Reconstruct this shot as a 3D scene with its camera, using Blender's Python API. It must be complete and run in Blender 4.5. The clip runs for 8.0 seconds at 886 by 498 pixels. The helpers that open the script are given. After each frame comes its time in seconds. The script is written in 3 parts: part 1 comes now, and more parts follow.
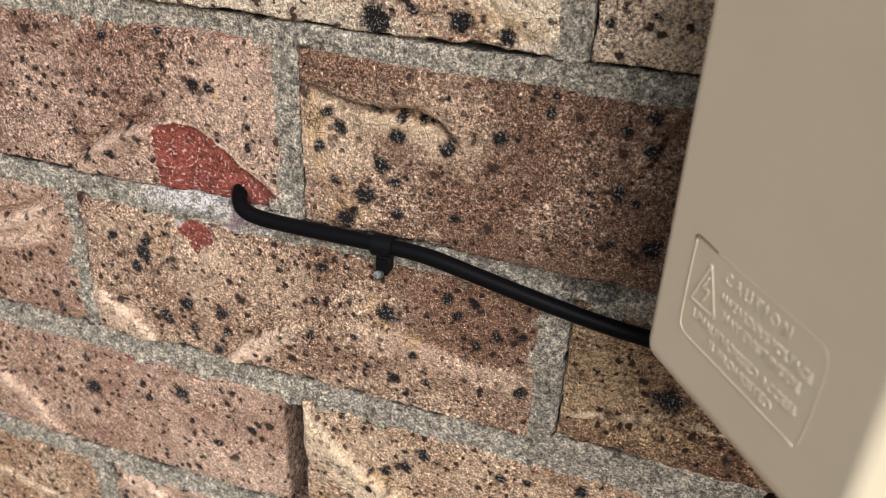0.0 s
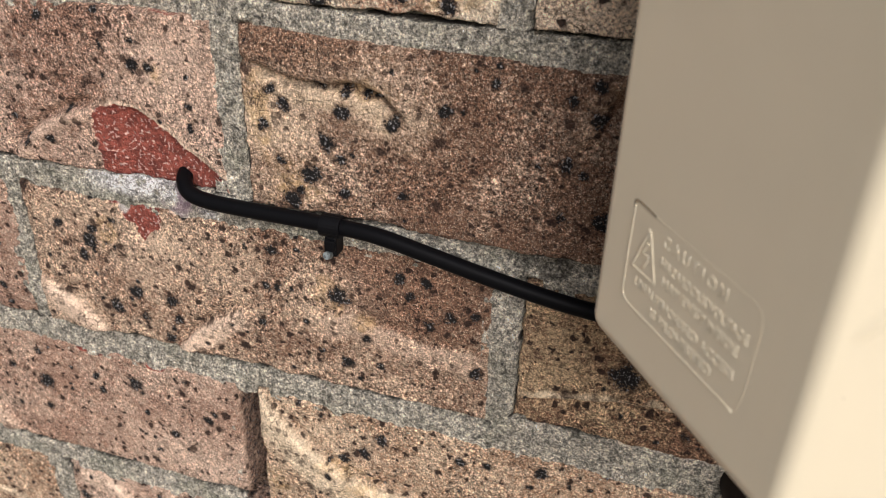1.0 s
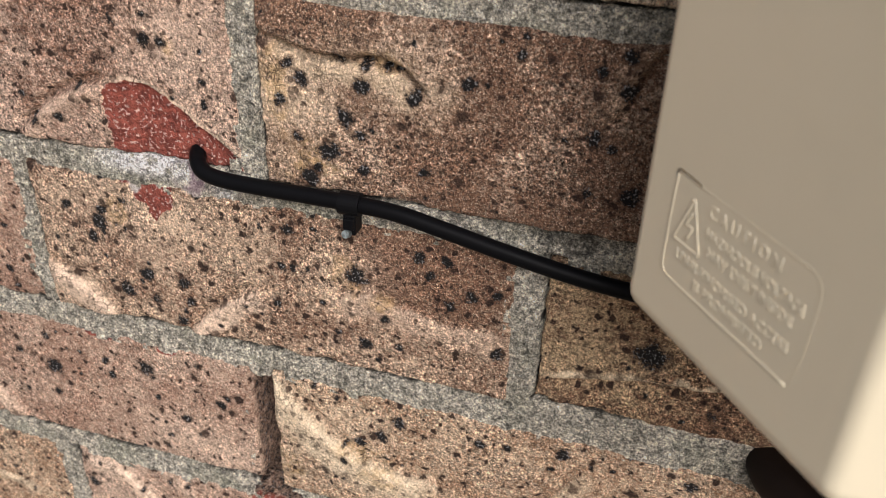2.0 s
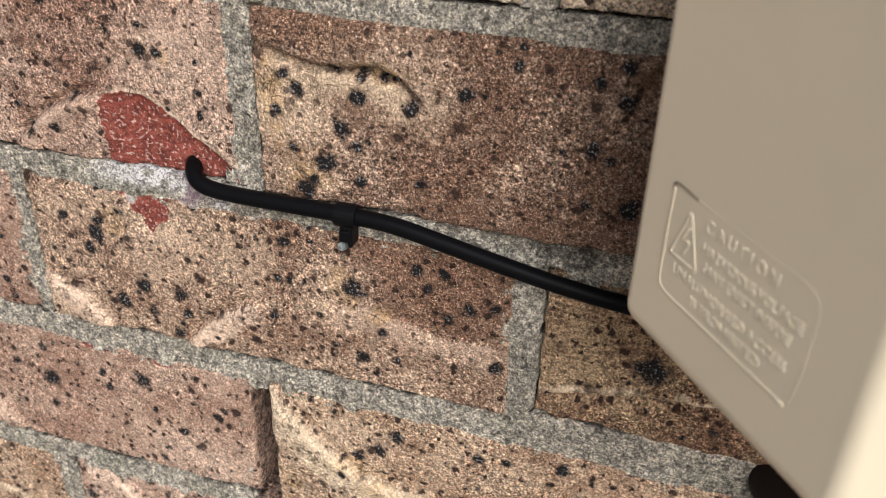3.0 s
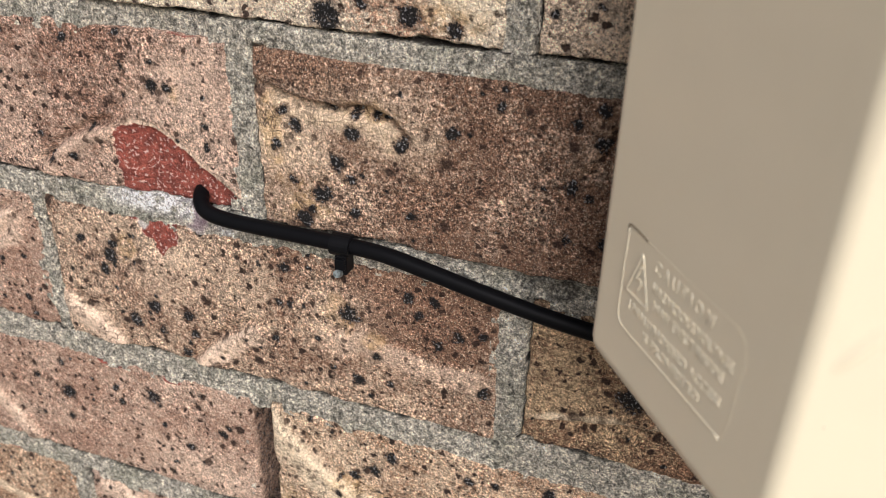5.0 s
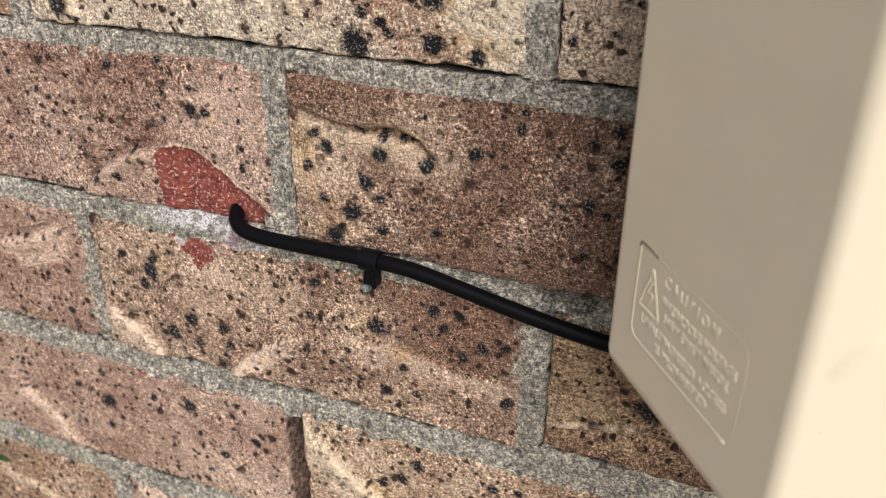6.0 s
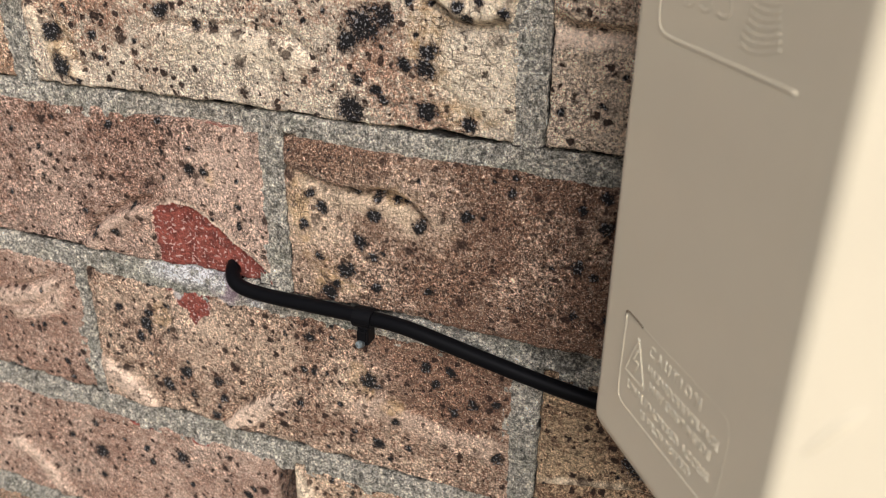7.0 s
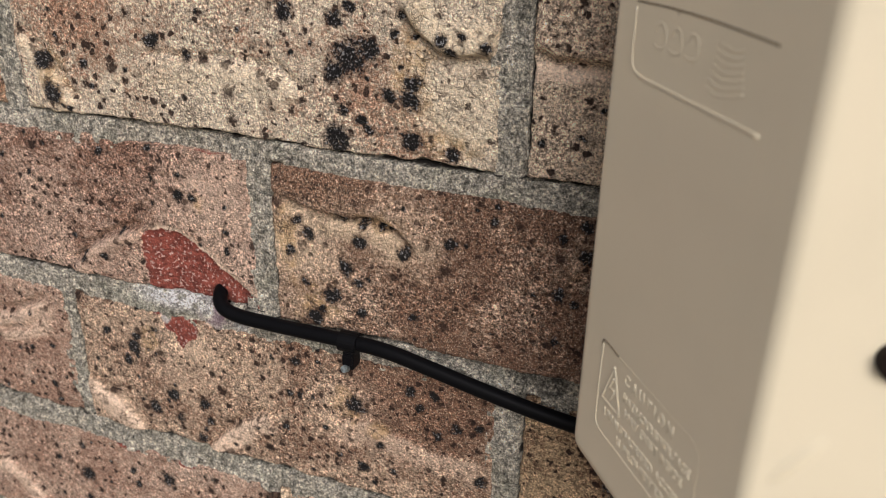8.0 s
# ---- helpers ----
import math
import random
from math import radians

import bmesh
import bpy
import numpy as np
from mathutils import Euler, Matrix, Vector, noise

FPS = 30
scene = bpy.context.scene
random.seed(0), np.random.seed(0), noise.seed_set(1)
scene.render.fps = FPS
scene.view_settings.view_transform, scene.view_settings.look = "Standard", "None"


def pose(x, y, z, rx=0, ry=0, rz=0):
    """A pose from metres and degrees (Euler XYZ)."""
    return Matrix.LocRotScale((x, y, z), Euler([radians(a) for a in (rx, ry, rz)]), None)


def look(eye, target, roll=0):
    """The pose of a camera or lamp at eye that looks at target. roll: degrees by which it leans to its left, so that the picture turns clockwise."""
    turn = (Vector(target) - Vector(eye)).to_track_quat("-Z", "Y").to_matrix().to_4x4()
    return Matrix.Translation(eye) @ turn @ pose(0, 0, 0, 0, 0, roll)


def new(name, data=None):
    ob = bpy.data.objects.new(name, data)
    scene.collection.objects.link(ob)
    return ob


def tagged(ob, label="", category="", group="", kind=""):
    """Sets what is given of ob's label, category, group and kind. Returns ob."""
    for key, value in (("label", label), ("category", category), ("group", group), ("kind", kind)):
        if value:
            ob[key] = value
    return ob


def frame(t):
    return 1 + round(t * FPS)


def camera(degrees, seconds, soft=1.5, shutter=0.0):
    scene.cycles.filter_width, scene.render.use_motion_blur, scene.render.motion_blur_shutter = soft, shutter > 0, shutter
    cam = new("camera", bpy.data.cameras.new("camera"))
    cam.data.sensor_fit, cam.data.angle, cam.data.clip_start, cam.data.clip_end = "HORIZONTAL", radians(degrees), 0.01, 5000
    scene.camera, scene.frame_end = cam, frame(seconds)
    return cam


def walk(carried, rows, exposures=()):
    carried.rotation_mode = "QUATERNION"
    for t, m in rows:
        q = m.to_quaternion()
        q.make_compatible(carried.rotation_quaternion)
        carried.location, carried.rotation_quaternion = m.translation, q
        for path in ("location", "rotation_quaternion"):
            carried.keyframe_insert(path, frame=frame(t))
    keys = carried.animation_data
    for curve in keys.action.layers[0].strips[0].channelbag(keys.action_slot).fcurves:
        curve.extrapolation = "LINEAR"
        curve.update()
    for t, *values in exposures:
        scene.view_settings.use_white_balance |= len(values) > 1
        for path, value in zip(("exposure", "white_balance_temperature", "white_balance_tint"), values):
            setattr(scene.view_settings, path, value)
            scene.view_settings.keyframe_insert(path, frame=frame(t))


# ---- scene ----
cam = camera(54.9, 8.0, soft=0.75)
cam.data.dof.use_dof, cam.data.dof.focus_distance, cam.data.dof.aperture_fstop = True, 0.335, 15.0   # a phone lens focused on the brick
PATH = [
    (0, (0.163, -0.279, 1.378), (-0.373, 1.362, 0.369), 2.4),
    (0.5, (0.175, -0.274, 1.376), (-0.349, 1.373, 0.37), 2.1),
    (1, (0.175, -0.272, 1.369), (-0.324, 1.377, 0.352), 1.9),
    (1.5, (0.164, -0.27, 1.356), (-0.33, 1.371, 0.324), 1.9),
    (1.7, (0.163, -0.272, 1.362), (-0.313, 1.366, 0.319), 1.8),
    (3, (0.166, -0.266, 1.361), (-0.333, 1.378, 0.337), 1.6),
    (3.5, (0.168, -0.269, 1.365), (-0.36, 1.372, 0.351), 0.9),
    (4, (0.173, -0.267, 1.368), (-0.375, 1.375, 0.367), 0.7),
    (4.5, (0.178, -0.269, 1.366), (-0.377, 1.375, 0.371), 1.2),
    (4.7, (0.184, -0.269, 1.37), (-0.381, 1.374, 0.38), 1.4),
    (5.8, (0.188, -0.28, 1.374), (-0.454, 1.349, 0.407), 0.2),
    (6, (0.191, -0.282, 1.38), (-0.458, 1.35, 0.422), 0.2),
    (6.5, (0.192, -0.284, 1.39), (-0.46, 1.371, 0.475), 0.5),
    (7, (0.192, -0.285, 1.392), (-0.454, 1.389, 0.51), 0.7),
    (7.5, (0.194, -0.286, 1.394), (-0.447, 1.4, 0.53), 1.0),
    (8, (0.196, -0.288, 1.398), (-0.437, 1.411, 0.554), 1.2),
]
walk(cam, [(t, look(eye, target, roll)) for t, eye, target, roll in PATH], [(0.0, 0.48, 6800, 11), (1.5, 0.43, 6800, 11), (4.0, 0.6, 6650, 10), (4.5, 0.6, 6650, 10), (6.0, 0.5, 6650, 10), (7.0, 0.43, 6650, 10), (7.5, 0.43, 6650, 10), (8.0, 0.2, 6800, 11)])

# ---- daylight: open shade, soft light from the front and the right ----
world = bpy.data.worlds.new("sky")
world.use_nodes = True
scene.world = world
wn = world.node_tree.nodes
sky = wn.new("ShaderNodeTexSky")
sky.sky_type, sky.sun_disc = "NISHITA", False
sky.sun_elevation, sky.sun_rotation = radians(37), radians(147)
sky.dust_density, sky.ozone_density = 5.0, 0.5
wn["Background"].inputs[1].default_value = 0.078
world.node_tree.links.new(sky.outputs[0], wn["Background"].inputs[0])
sun = new("sun", bpy.data.lights.new("sun", "SUN"))
sun.data.energy, sun.data.angle, sun.data.color = 2.68, radians(40), (0.855, 0.905, 1.0)
sun.matrix_world = look((1.22, -1.88, 2.85), (0.1, 0, 1.2))

MM = 0.001
BASE = 1.2                      # height of the bed joint that the cable follows


# ---- node helpers ----
class Mat:
    def __init__(self, name, rough=0.8):
        self.m = bpy.data.materials.new(name)
        self.m.use_nodes = True
        self.t = self.m.node_tree
        self.b = self.t.nodes["Principled BSDF"]
        self.b.inputs["Roughness"].default_value = rough
        self.co = self.t.nodes.new("ShaderNodeTexCoord").outputs["Object"]

    def put(self, sock, v):
        if isinstance(v, (int, float)):
            sock.default_value = v
        elif isinstance(v, tuple):
            sock.default_value = (*v, 1.0) if len(v) == 3 and sock.type == "RGBA" else v
        else:
            self.t.links.new(v, sock)

    def node(self, kind, **ins):
        n = self.t.nodes.new(kind)
        for k, v in ins.items():
            self.put(n.inputs[k], v)
        return n

    def math(self, op, a, b=0.0, c=0.0):
        n = self.t.nodes.new("ShaderNodeMath")
        n.operation = op
        self.put(n.inputs[0], a), self.put(n.inputs[1], b), self.put(n.inputs[2], c)
        return n.outputs[0]

    def shift_by_random(self):
        r = self.t.nodes.new("ShaderNodeObjectInfo").outputs["Random"]
        n = self.t.nodes.new("ShaderNodeVectorMath")
        n.operation = "ADD"
        self.put(n.inputs[0], self.co)
        self.put(n.inputs[1], self.math("MULTIPLY", r, 9.0))
        self.co = n.outputs[0]
        return r

    def noise(self, scale, detail=3.0, rough=0.55, co=None):
        n = self.node("ShaderNodeTexNoise", Vector=co or self.co, Scale=scale, Detail=detail, Roughness=rough)
        return n.outputs["Fac"]

    def voronoi(self, scale, feature="F1", co=None):
        n = self.t.nodes.new("ShaderNodeTexVoronoi")
        n.feature = feature
        self.put(n.inputs["Vector"], co or self.co), self.put(n.inputs["Scale"], scale)
        return n

    def step(self, v, lo, hi):
        n = self.t.nodes.new("ShaderNodeMapRange")
        n.interpolation_type = "SMOOTHSTEP"
        self.put(n.inputs[0], v), self.put(n.inputs[1], lo), self.put(n.inputs[2], hi)
        return n.outputs[0]

    def mix(self, f, a, b, blend="MIX"):
        n = self.t.nodes.new("ShaderNodeMix")
        n.data_type, n.blend_type = "RGBA", blend
        self.put(n.inputs[0], f), self.put(n.inputs[6], a), self.put(n.inputs[7], b)
        return n.outputs[2]

    def remap(self, v, a, b, lo, hi):
        n = self.t.nodes.new("ShaderNodeMapRange")
        self.put(n.inputs[0], v), self.put(n.inputs[1], a), self.put(n.inputs[2], b), self.put(n.inputs[3], lo), self.put(n.inputs[4], hi)
        return n.outputs[0]

    def attr(self, name):
        n = self.t.nodes.new("ShaderNodeAttribute")
        n.attribute_name = name
        return n.outputs["Fac"]

    def colour(self, c):
        self.put(self.b.inputs["Base Color"], c)

    def bump(self, h, dist, strength=1.0):
        n = self.node("ShaderNodeBump", Height=h, Distance=dist, Strength=strength)
        self.t.links.new(n.outputs[0], self.b.inputs["Normal"])


def brick_material(name, light, dark, pale=(0.62, 0.5, 0.36), grit=0.6, flecks=1.0, crust=1.3):
    """Wire-cut face brick: mottled body, dark pinholes, fused iron spots, crazed pale skin, red body where it is broken."""
    light, dark, pale = (tuple(min(a * k, 0.9) for a, k in zip(c, (1.075, 1.0, 0.93))) for c in (light, dark, pale))      # warm clay
    m = Mat(name, 0.85)
    m.shift_by_random()
    warp = m.node("ShaderNodeTexNoise", Vector=m.co, Scale=420.0, Detail=3.0).outputs["Color"]
    bent = m.t.nodes.new("ShaderNodeVectorMath")
    bent.operation = "MULTIPLY_ADD"
    m.put(bent.inputs[0], warp), m.put(bent.inputs[1], (0.0045, 0.0045, 0.0045)), m.put(bent.inputs[2], m.co)
    bent = bent.outputs[0]
    big, mid, fine, tiny = m.noise(45, 4), m.noise(260, 4, 0.7), m.noise(760, 4, 0.75), m.noise(1500, 3, 0.7)
    grain = m.node("ShaderNodeSeparateColor", Color=m.voronoi(1000).outputs["Color"]).outputs[0]
    tone = m.math("ADD", m.attr("tone"), m.math("MULTIPLY", m.math("SUBTRACT", big, 0.5), 0.9))
    tone = m.math("ADD", tone, m.math("MULTIPLY", m.math("SUBTRACT", mid, 0.5), 1.9))
    tone = m.math("ADD", tone, m.math("MULTIPLY", m.math("SUBTRACT", grain, 0.5), 0.7))
    c = m.mix(m.step(tone, -0.05, 0.95), light, dark)
    c = m.mix(m.math("MULTIPLY", m.attr("pale"), m.step(mid, 0.15, 0.5)), c, m.mix(m.step(big, 0.35, 0.65), tuple(v * 0.86 for v in pale), pale))
    grit = m.math("MULTIPLY", m.math("SUBTRACT", 1.0, m.math("MULTIPLY", m.attr("pale"), 0.7)), grit)
    c = m.mix(m.math("MULTIPLY", m.step(fine, 0.525, 0.60), grit), c, tuple(v * 0.25 for v in dark))
    c = m.mix(m.math("MULTIPLY", m.step(tiny, 0.55, 0.66), 0.65), c, tuple(min(1, v * 1.25 + 0.05) for v in light))
    c = m.mix(m.math("MULTIPLY", m.step(m.noise(1250, 3, 0.7), 0.56, 0.66), grit), c, (0.045, 0.028, 0.02))
    salt = m.math("MULTIPLY", m.remap(m.noise(430, 3, 0.8), 0.36, 0.64, 0.55, 1.42), m.remap(m.noise(1000, 2, 0.7), 0.36, 0.64, 0.45, 1.6))
    rough_here = m.math("MULTIPLY", m.remap(m.noise(32, 3), 0.36, 0.62, 0.35 * crust, crust), m.math("SUBTRACT", 1.0, m.math("MULTIPLY", m.attr("pale"), 0.75)))
    c = m.mix(1.0, c, m.math("MULTIPLY_ADD", m.math("SUBTRACT", salt, 1.0), rough_here, 1.0), "MULTIPLY")
    c = m.mix(m.math("MULTIPLY", m.math("MULTIPLY", m.attr("ochre"), m.step(mid, 0.3, 0.6)), 0.55), c, (0.70, 0.45, 0.21))
    # crazing: a fine net of dark cracks, strongest on the pale skin
    drift = m.t.nodes.new("ShaderNodeVectorMath")
    drift.operation = "MULTIPLY_ADD"
    m.put(drift.inputs[0], warp), m.put(drift.inputs[1], (0.0013, 0.0013, 0.0013)), m.put(drift.inputs[2], m.co)
    skin = m.math("MAXIMUM", m.attr("pale"), m.math("MAXIMUM", m.attr("ochre"), m.math("MULTIPLY", m.math("SUBTRACT", 1.0, m.step(tone, 0.1, 0.75)), 0.6)))
    skin = m.math("MULTIPLY", m.math("MULTIPLY", skin, m.math("MULTIPLY", m.step(m.noise(60, 3), 0.36, 0.56), m.step(m.noise(330, 2), 0.36, 0.58))), m.math("SUBTRACT", 1.0, m.attr("red")))
    nets = [m.math("SUBTRACT", 1.0, m.step(m.voronoi(k, "DISTANCE_TO_EDGE", drift.outputs[0]).outputs["Distance"], lo, hi)) for k, lo, hi in ((260, 0.02, 0.085), (560, 0.03, 0.13))]
    craze = m.math("MULTIPLY", m.math("MAXIMUM", nets[0], m.math("MULTIPLY", nets[1], m.step(m.noise(140, 2), 0.45, 0.6))), skin)
    c = m.mix(m.math("MULTIPLY", craze, 0.8), c, (0.06, 0.035, 0.022))
    # brown pinholes of several sizes, each in a rusty ring
    hole, ring = 0.0, 0.0
    for scale, reach in ((85, 0.19), (150, 0.25), (240, 0.33)):
        v = m.voronoi(scale, "F1", bent)
        size = m.math("MULTIPLY", m.math("POWER", m.node("ShaderNodeSeparateColor", Color=v.outputs["Color"]).outputs[0], 1.8), reach)
        d = m.math("ADD", v.outputs["Distance"], m.math("MULTIPLY", m.math("SUBTRACT", fine, 0.5), 0.30))
        d = m.math("SUBTRACT", d, size)
        hole = m.math("MAXIMUM", hole, m.math("SUBTRACT", 1.0, m.step(d, -0.02, 0.07)))
        ring = m.math("MAXIMUM", ring, m.math("SUBTRACT", 1.0, m.step(d, 0.0, 0.22)))
    clean = m.math("MULTIPLY", m.math("SUBTRACT", 1.0, m.math("MAXIMUM", m.attr("red"), m.math("MULTIPLY", m.attr("pale"), 0.55))), flecks)
    hole = m.math("MULTIPLY", hole, clean)
    c = m.mix(m.math("MULTIPLY", m.math("MULTIPLY", ring, clean), 0.35), c, (0.14, 0.062, 0.036))
    c = m.mix(m.math("MULTIPLY", hole, 0.95), c, m.mix(m.step(tiny, 0.4, 0.6), (0.018, 0.010, 0.008), (0.06, 0.028, 0.018)))
    # broken red body with white grit
    body = m.mix(m.step(mid, 0.35, 0.65), (0.40, 0.105, 0.074), (0.19, 0.045, 0.034))
    body = m.mix(m.step(m.noise(640, 2, 0.6), 0.57, 0.63), body, (0.66, 0.42, 0.36))
    torn = m.step(m.math("ADD", m.attr("red"), m.math("MULTIPLY", m.math("SUBTRACT", fine, 0.5), 0.9)), 0.4, 0.6)
    c = m.mix(torn, c, body)
    c = m.mix(m.math("MULTIPLY", m.attr("white"), m.step(mid, 0.3, 0.55)), c, (0.66, 0.6, 0.56))
    # iron spots
    ragged = m.math("ADD", m.math("MULTIPLY", m.math("SUBTRACT", fine, 0.5), 1.7), m.math("MULTIPLY", m.math("SUBTRACT", mid, 0.5), 1.6))
    ragged = m.math("ADD", ragged, m.math("MULTIPLY", m.math("SUBTRACT", tiny, 0.5), 1.2))
    sp = m.step(m.math("ADD", m.attr("spot"), ragged), 0.37, 0.78)
    # the grey flecks in the slag colour are painted glints
    slag = m.mix(m.step(m.noise(900, 2, 0.6), 0.57, 0.63), (0.009, 0.007, 0.007), (0.27, 0.26, 0.26))
    halo = m.step(m.math("ADD", m.attr("spot"), m.math("MULTIPLY", m.math("SUBTRACT", mid, 0.5), 1.0)), 0.05, 0.5)
    c = m.mix(m.math("MULTIPLY", halo, 0.5), c, (0.12, 0.058, 0.032))
    c = m.mix(sp, c, slag)
    m.colour(c)
    m.put(m.b.inputs["Roughness"], m.math("SUBTRACT", 0.88, m.math("MULTIPLY", sp, 0.12)))
    m.b.inputs["Specular IOR Level"].default_value = 0.3
    h = m.math("ADD", m.math("MULTIPLY", fine, 0.9), m.math("MULTIPLY", mid, 0.8))
    h = m.math("ADD", h, m.math("MULTIPLY", tiny, 0.45))
    h = m.math("SUBTRACT", h, m.math("MULTIPLY", m.math("ADD", hole, craze), 0.6))
    h = m.math("SUBTRACT", h, m.math("MULTIPLY", m.voronoi(520, "F1", bent).outputs["Distance"], 0.7))
    h = m.math("MULTIPLY", h, m.math("SUBTRACT", 1.0, m.math("MULTIPLY", m.attr("pale"), 0.6)))
    m.bump(h, 0.0024, 1.0)
    return m.m


PALE_PINK, CREAM, YELLOW = (0.86, 0.67, 0.545), (0.88, 0.73, 0.56), (0.89, 0.70, 0.52)
brick_mauve = brick_material("brick_mauve", (0.71, 0.535, 0.44), (0.275, 0.155, 0.112), PALE_PINK, 0.7)
brick_umber = brick_material("brick_umber", (0.77, 0.59, 0.465), (0.225, 0.128, 0.086), YELLOW, 0.75, 0.9)
brick_tan = brick_material("brick_tan", (0.77, 0.60, 0.46), (0.25, 0.142, 0.097), PALE_PINK, 0.65)
brick_cream = brick_material("brick_cream", (0.90, 0.74, 0.605), (0.43, 0.255, 0.178), CREAM, 0.45, 1.0, 1.05)
brick_rose = brick_material("brick_rose", (0.74, 0.57, 0.465), (0.38, 0.235, 0.178), PALE_PINK, 0.5, 1.0, 0.9)
brick_fawn = brick_material("brick_fawn", (0.88, 0.69, 0.545), (0.42, 0.255, 0.178), PALE_PINK, 0.75)
brick_straw = brick_material("brick_straw", (0.84, 0.665, 0.505), (0.40, 0.245, 0.16), CREAM, 0.6)
brick_olive = brick_material("brick_olive", (0.64, 0.49, 0.32), (0.22, 0.125, 0.08), CREAM, 0.65)


def mortar_material():
    m = Mat("sand_cement_mortar", 0.93)
    big, mid, fine, tiny = m.noise(35, 4), m.noise(240, 4, 0.7), m.noise(620, 4, 0.75), m.noise(1300, 3, 0.7)
    c = m.mix(m.step(m.math("ADD", m.math("MULTIPLY", big, 0.5), m.math("MULTIPLY", mid, 0.5)), 0.35, 0.65), (0.355, 0.318, 0.25), (0.73, 0.66, 0.545))
    c = m.mix(m.math("MULTIPLY", m.step(m.noise(28, 3), 0.5, 0.66), 0.3), c, (0.20, 0.23, 0.15))
    c = m.mix(m.math("MULTIPLY", m.step(fine, 0.54, 0.63), 0.75), c, (0.085, 0.08, 0.068))
    c = m.mix(m.math("MULTIPLY", m.step(tiny, 0.55, 0.65), 0.7), c, (0.66, 0.65, 0.60))
    c = m.mix(m.math("MULTIPLY", m.attr("white"), m.step(mid, 0.3, 0.5)), c, (0.88, 0.85, 0.83))
    salt = m.math("MULTIPLY", m.remap(m.noise(280, 4, 0.8), 0.36, 0.64, 0.34, 1.6), m.remap(m.noise(900, 2, 0.7), 0.36, 0.64, 0.42, 1.55))
    c = m.mix(1.0, c, salt, "MULTIPLY")
    stain = m.math("MULTIPLY", m.attr("stain"), m.step(m.noise(120, 3), 0.42, 0.58))
    c = m.mix(m.math("MULTIPLY", stain, 0.7), c, (0.34, 0.20, 0.27))
    # dark joint colour: crack dirt and the shade by the bricks, painted together
    c = m.mix(m.step(m.math("ADD", m.attr("grime_shade"), m.math("MULTIPLY", m.math("SUBTRACT", fine, 0.5), 0.8)), 0.3, 0.75), c, (0.035, 0.028, 0.022))
    m.colour(c)
    h = m.math("ADD", m.math("MULTIPLY", fine, 1.0), m.math("MULTIPLY", mid, 1.0))
    m.bump(m.math("ADD", h, m.math("MULTIPLY", tiny, 0.5)), 0.0042, 1.0)
    return m.m


def plastic(name, col, rough, grain=0.0, dirt_shade=0.0, gloss=0.5):
    m = Mat(name, rough)
    n = m.noise(30, 4)
    c = m.mix(m.math("MULTIPLY", m.step(n, 0.4, 0.7), 0.18), col, tuple(v * 0.86 for v in col))
    if dirt_shade:
        v = m.voronoi(38)
        size = m.math("MULTIPLY", m.math("POWER", m.node("ShaderNodeSeparateColor", Color=v.outputs["Color"]).outputs[0], 9.0), 0.035)
        speck = m.math("SUBTRACT", 1.0, m.step(m.math("SUBTRACT", v.outputs["Distance"], size), 0.0, 0.012))
        c = m.mix(m.math("MULTIPLY", speck, dirt_shade), c, (0.12, 0.085, 0.05))
    m.colour(c)
    m.put(m.b.inputs["Roughness"], m.math("ADD", rough - 0.06, m.math("MULTIPLY", m.noise(160, 3), 0.12)))
    m.b.inputs["Specular IOR Level"].default_value = gloss
    if grain:
        m.bump(m.math("ADD", m.noise(1400, 2), m.math("MULTIPLY", n, 0.4)), grain, 0.4)
    return m.m


mortar_mat = mortar_material()
BEIGE = (0.735, 0.65, 0.485)
cover_mat = plastic("beige_moulded_plastic", BEIGE, 0.32, 0.00004, 0.7, 0.85)
black_mat = plastic("black_cable_sheath", (0.0035, 0.0035, 0.0042), 0.42, 0.00008, gloss=0.06)
clip_mat = plastic("black_clip_plastic", (0.0035, 0.0035, 0.0042), 0.45, gloss=0.1)
conduit_mat = plastic("dark_brown_conduit", (0.012, 0.007, 0.005), 0.6, gloss=0.15)
steel = Mat("zinc_nail", 0.5)
steel.b.inputs["Metallic"].default_value = 0.8
steel.colour(steel.mix(steel.step(steel.noise(900), 0.4, 0.6), (0.30, 0.34, 0.34), (0.16, 0.18, 0.18)))
steel_mat = steel.m
leafm = Mat("green_leaf", 0.5)
leafm.colour(leafm.mix(leafm.step(leafm.noise(300), 0.35, 0.65), (0.05, 0.13, 0.03), (0.09, 0.20, 0.05)))
leaf_mat = leafm.m
grime_mat = plastic("grime_in_moulding", (0.20, 0.155, 0.10), 0.8)
groundm = Mat("concrete_path", 0.9)
groundm.colour(groundm.mix(groundm.step(groundm.noise(6, 6), 0.35, 0.65), (0.105, 0.094, 0.075), (0.155, 0.138, 0.112)))
groundm.bump(groundm.noise(180, 4), 0.002, 0.6)


# ---- mesh helpers ----
def part(name, bm, material, parent=None, label="", smooth=False):
    me = bpy.data.meshes.new(name)
    bm.to_mesh(me)
    bm.free()
    me.materials.append(material)
    if smooth:
        me.shade_smooth()
    ob = new(name, me)
    ob.parent = parent
    return tagged(ob, label)


def thing(name, at, label, category, kind="", group=""):
    ob = new(name)
    ob.empty_display_size = 0.02
    ob.location = at
    return tagged(ob, label, category, group, kind)


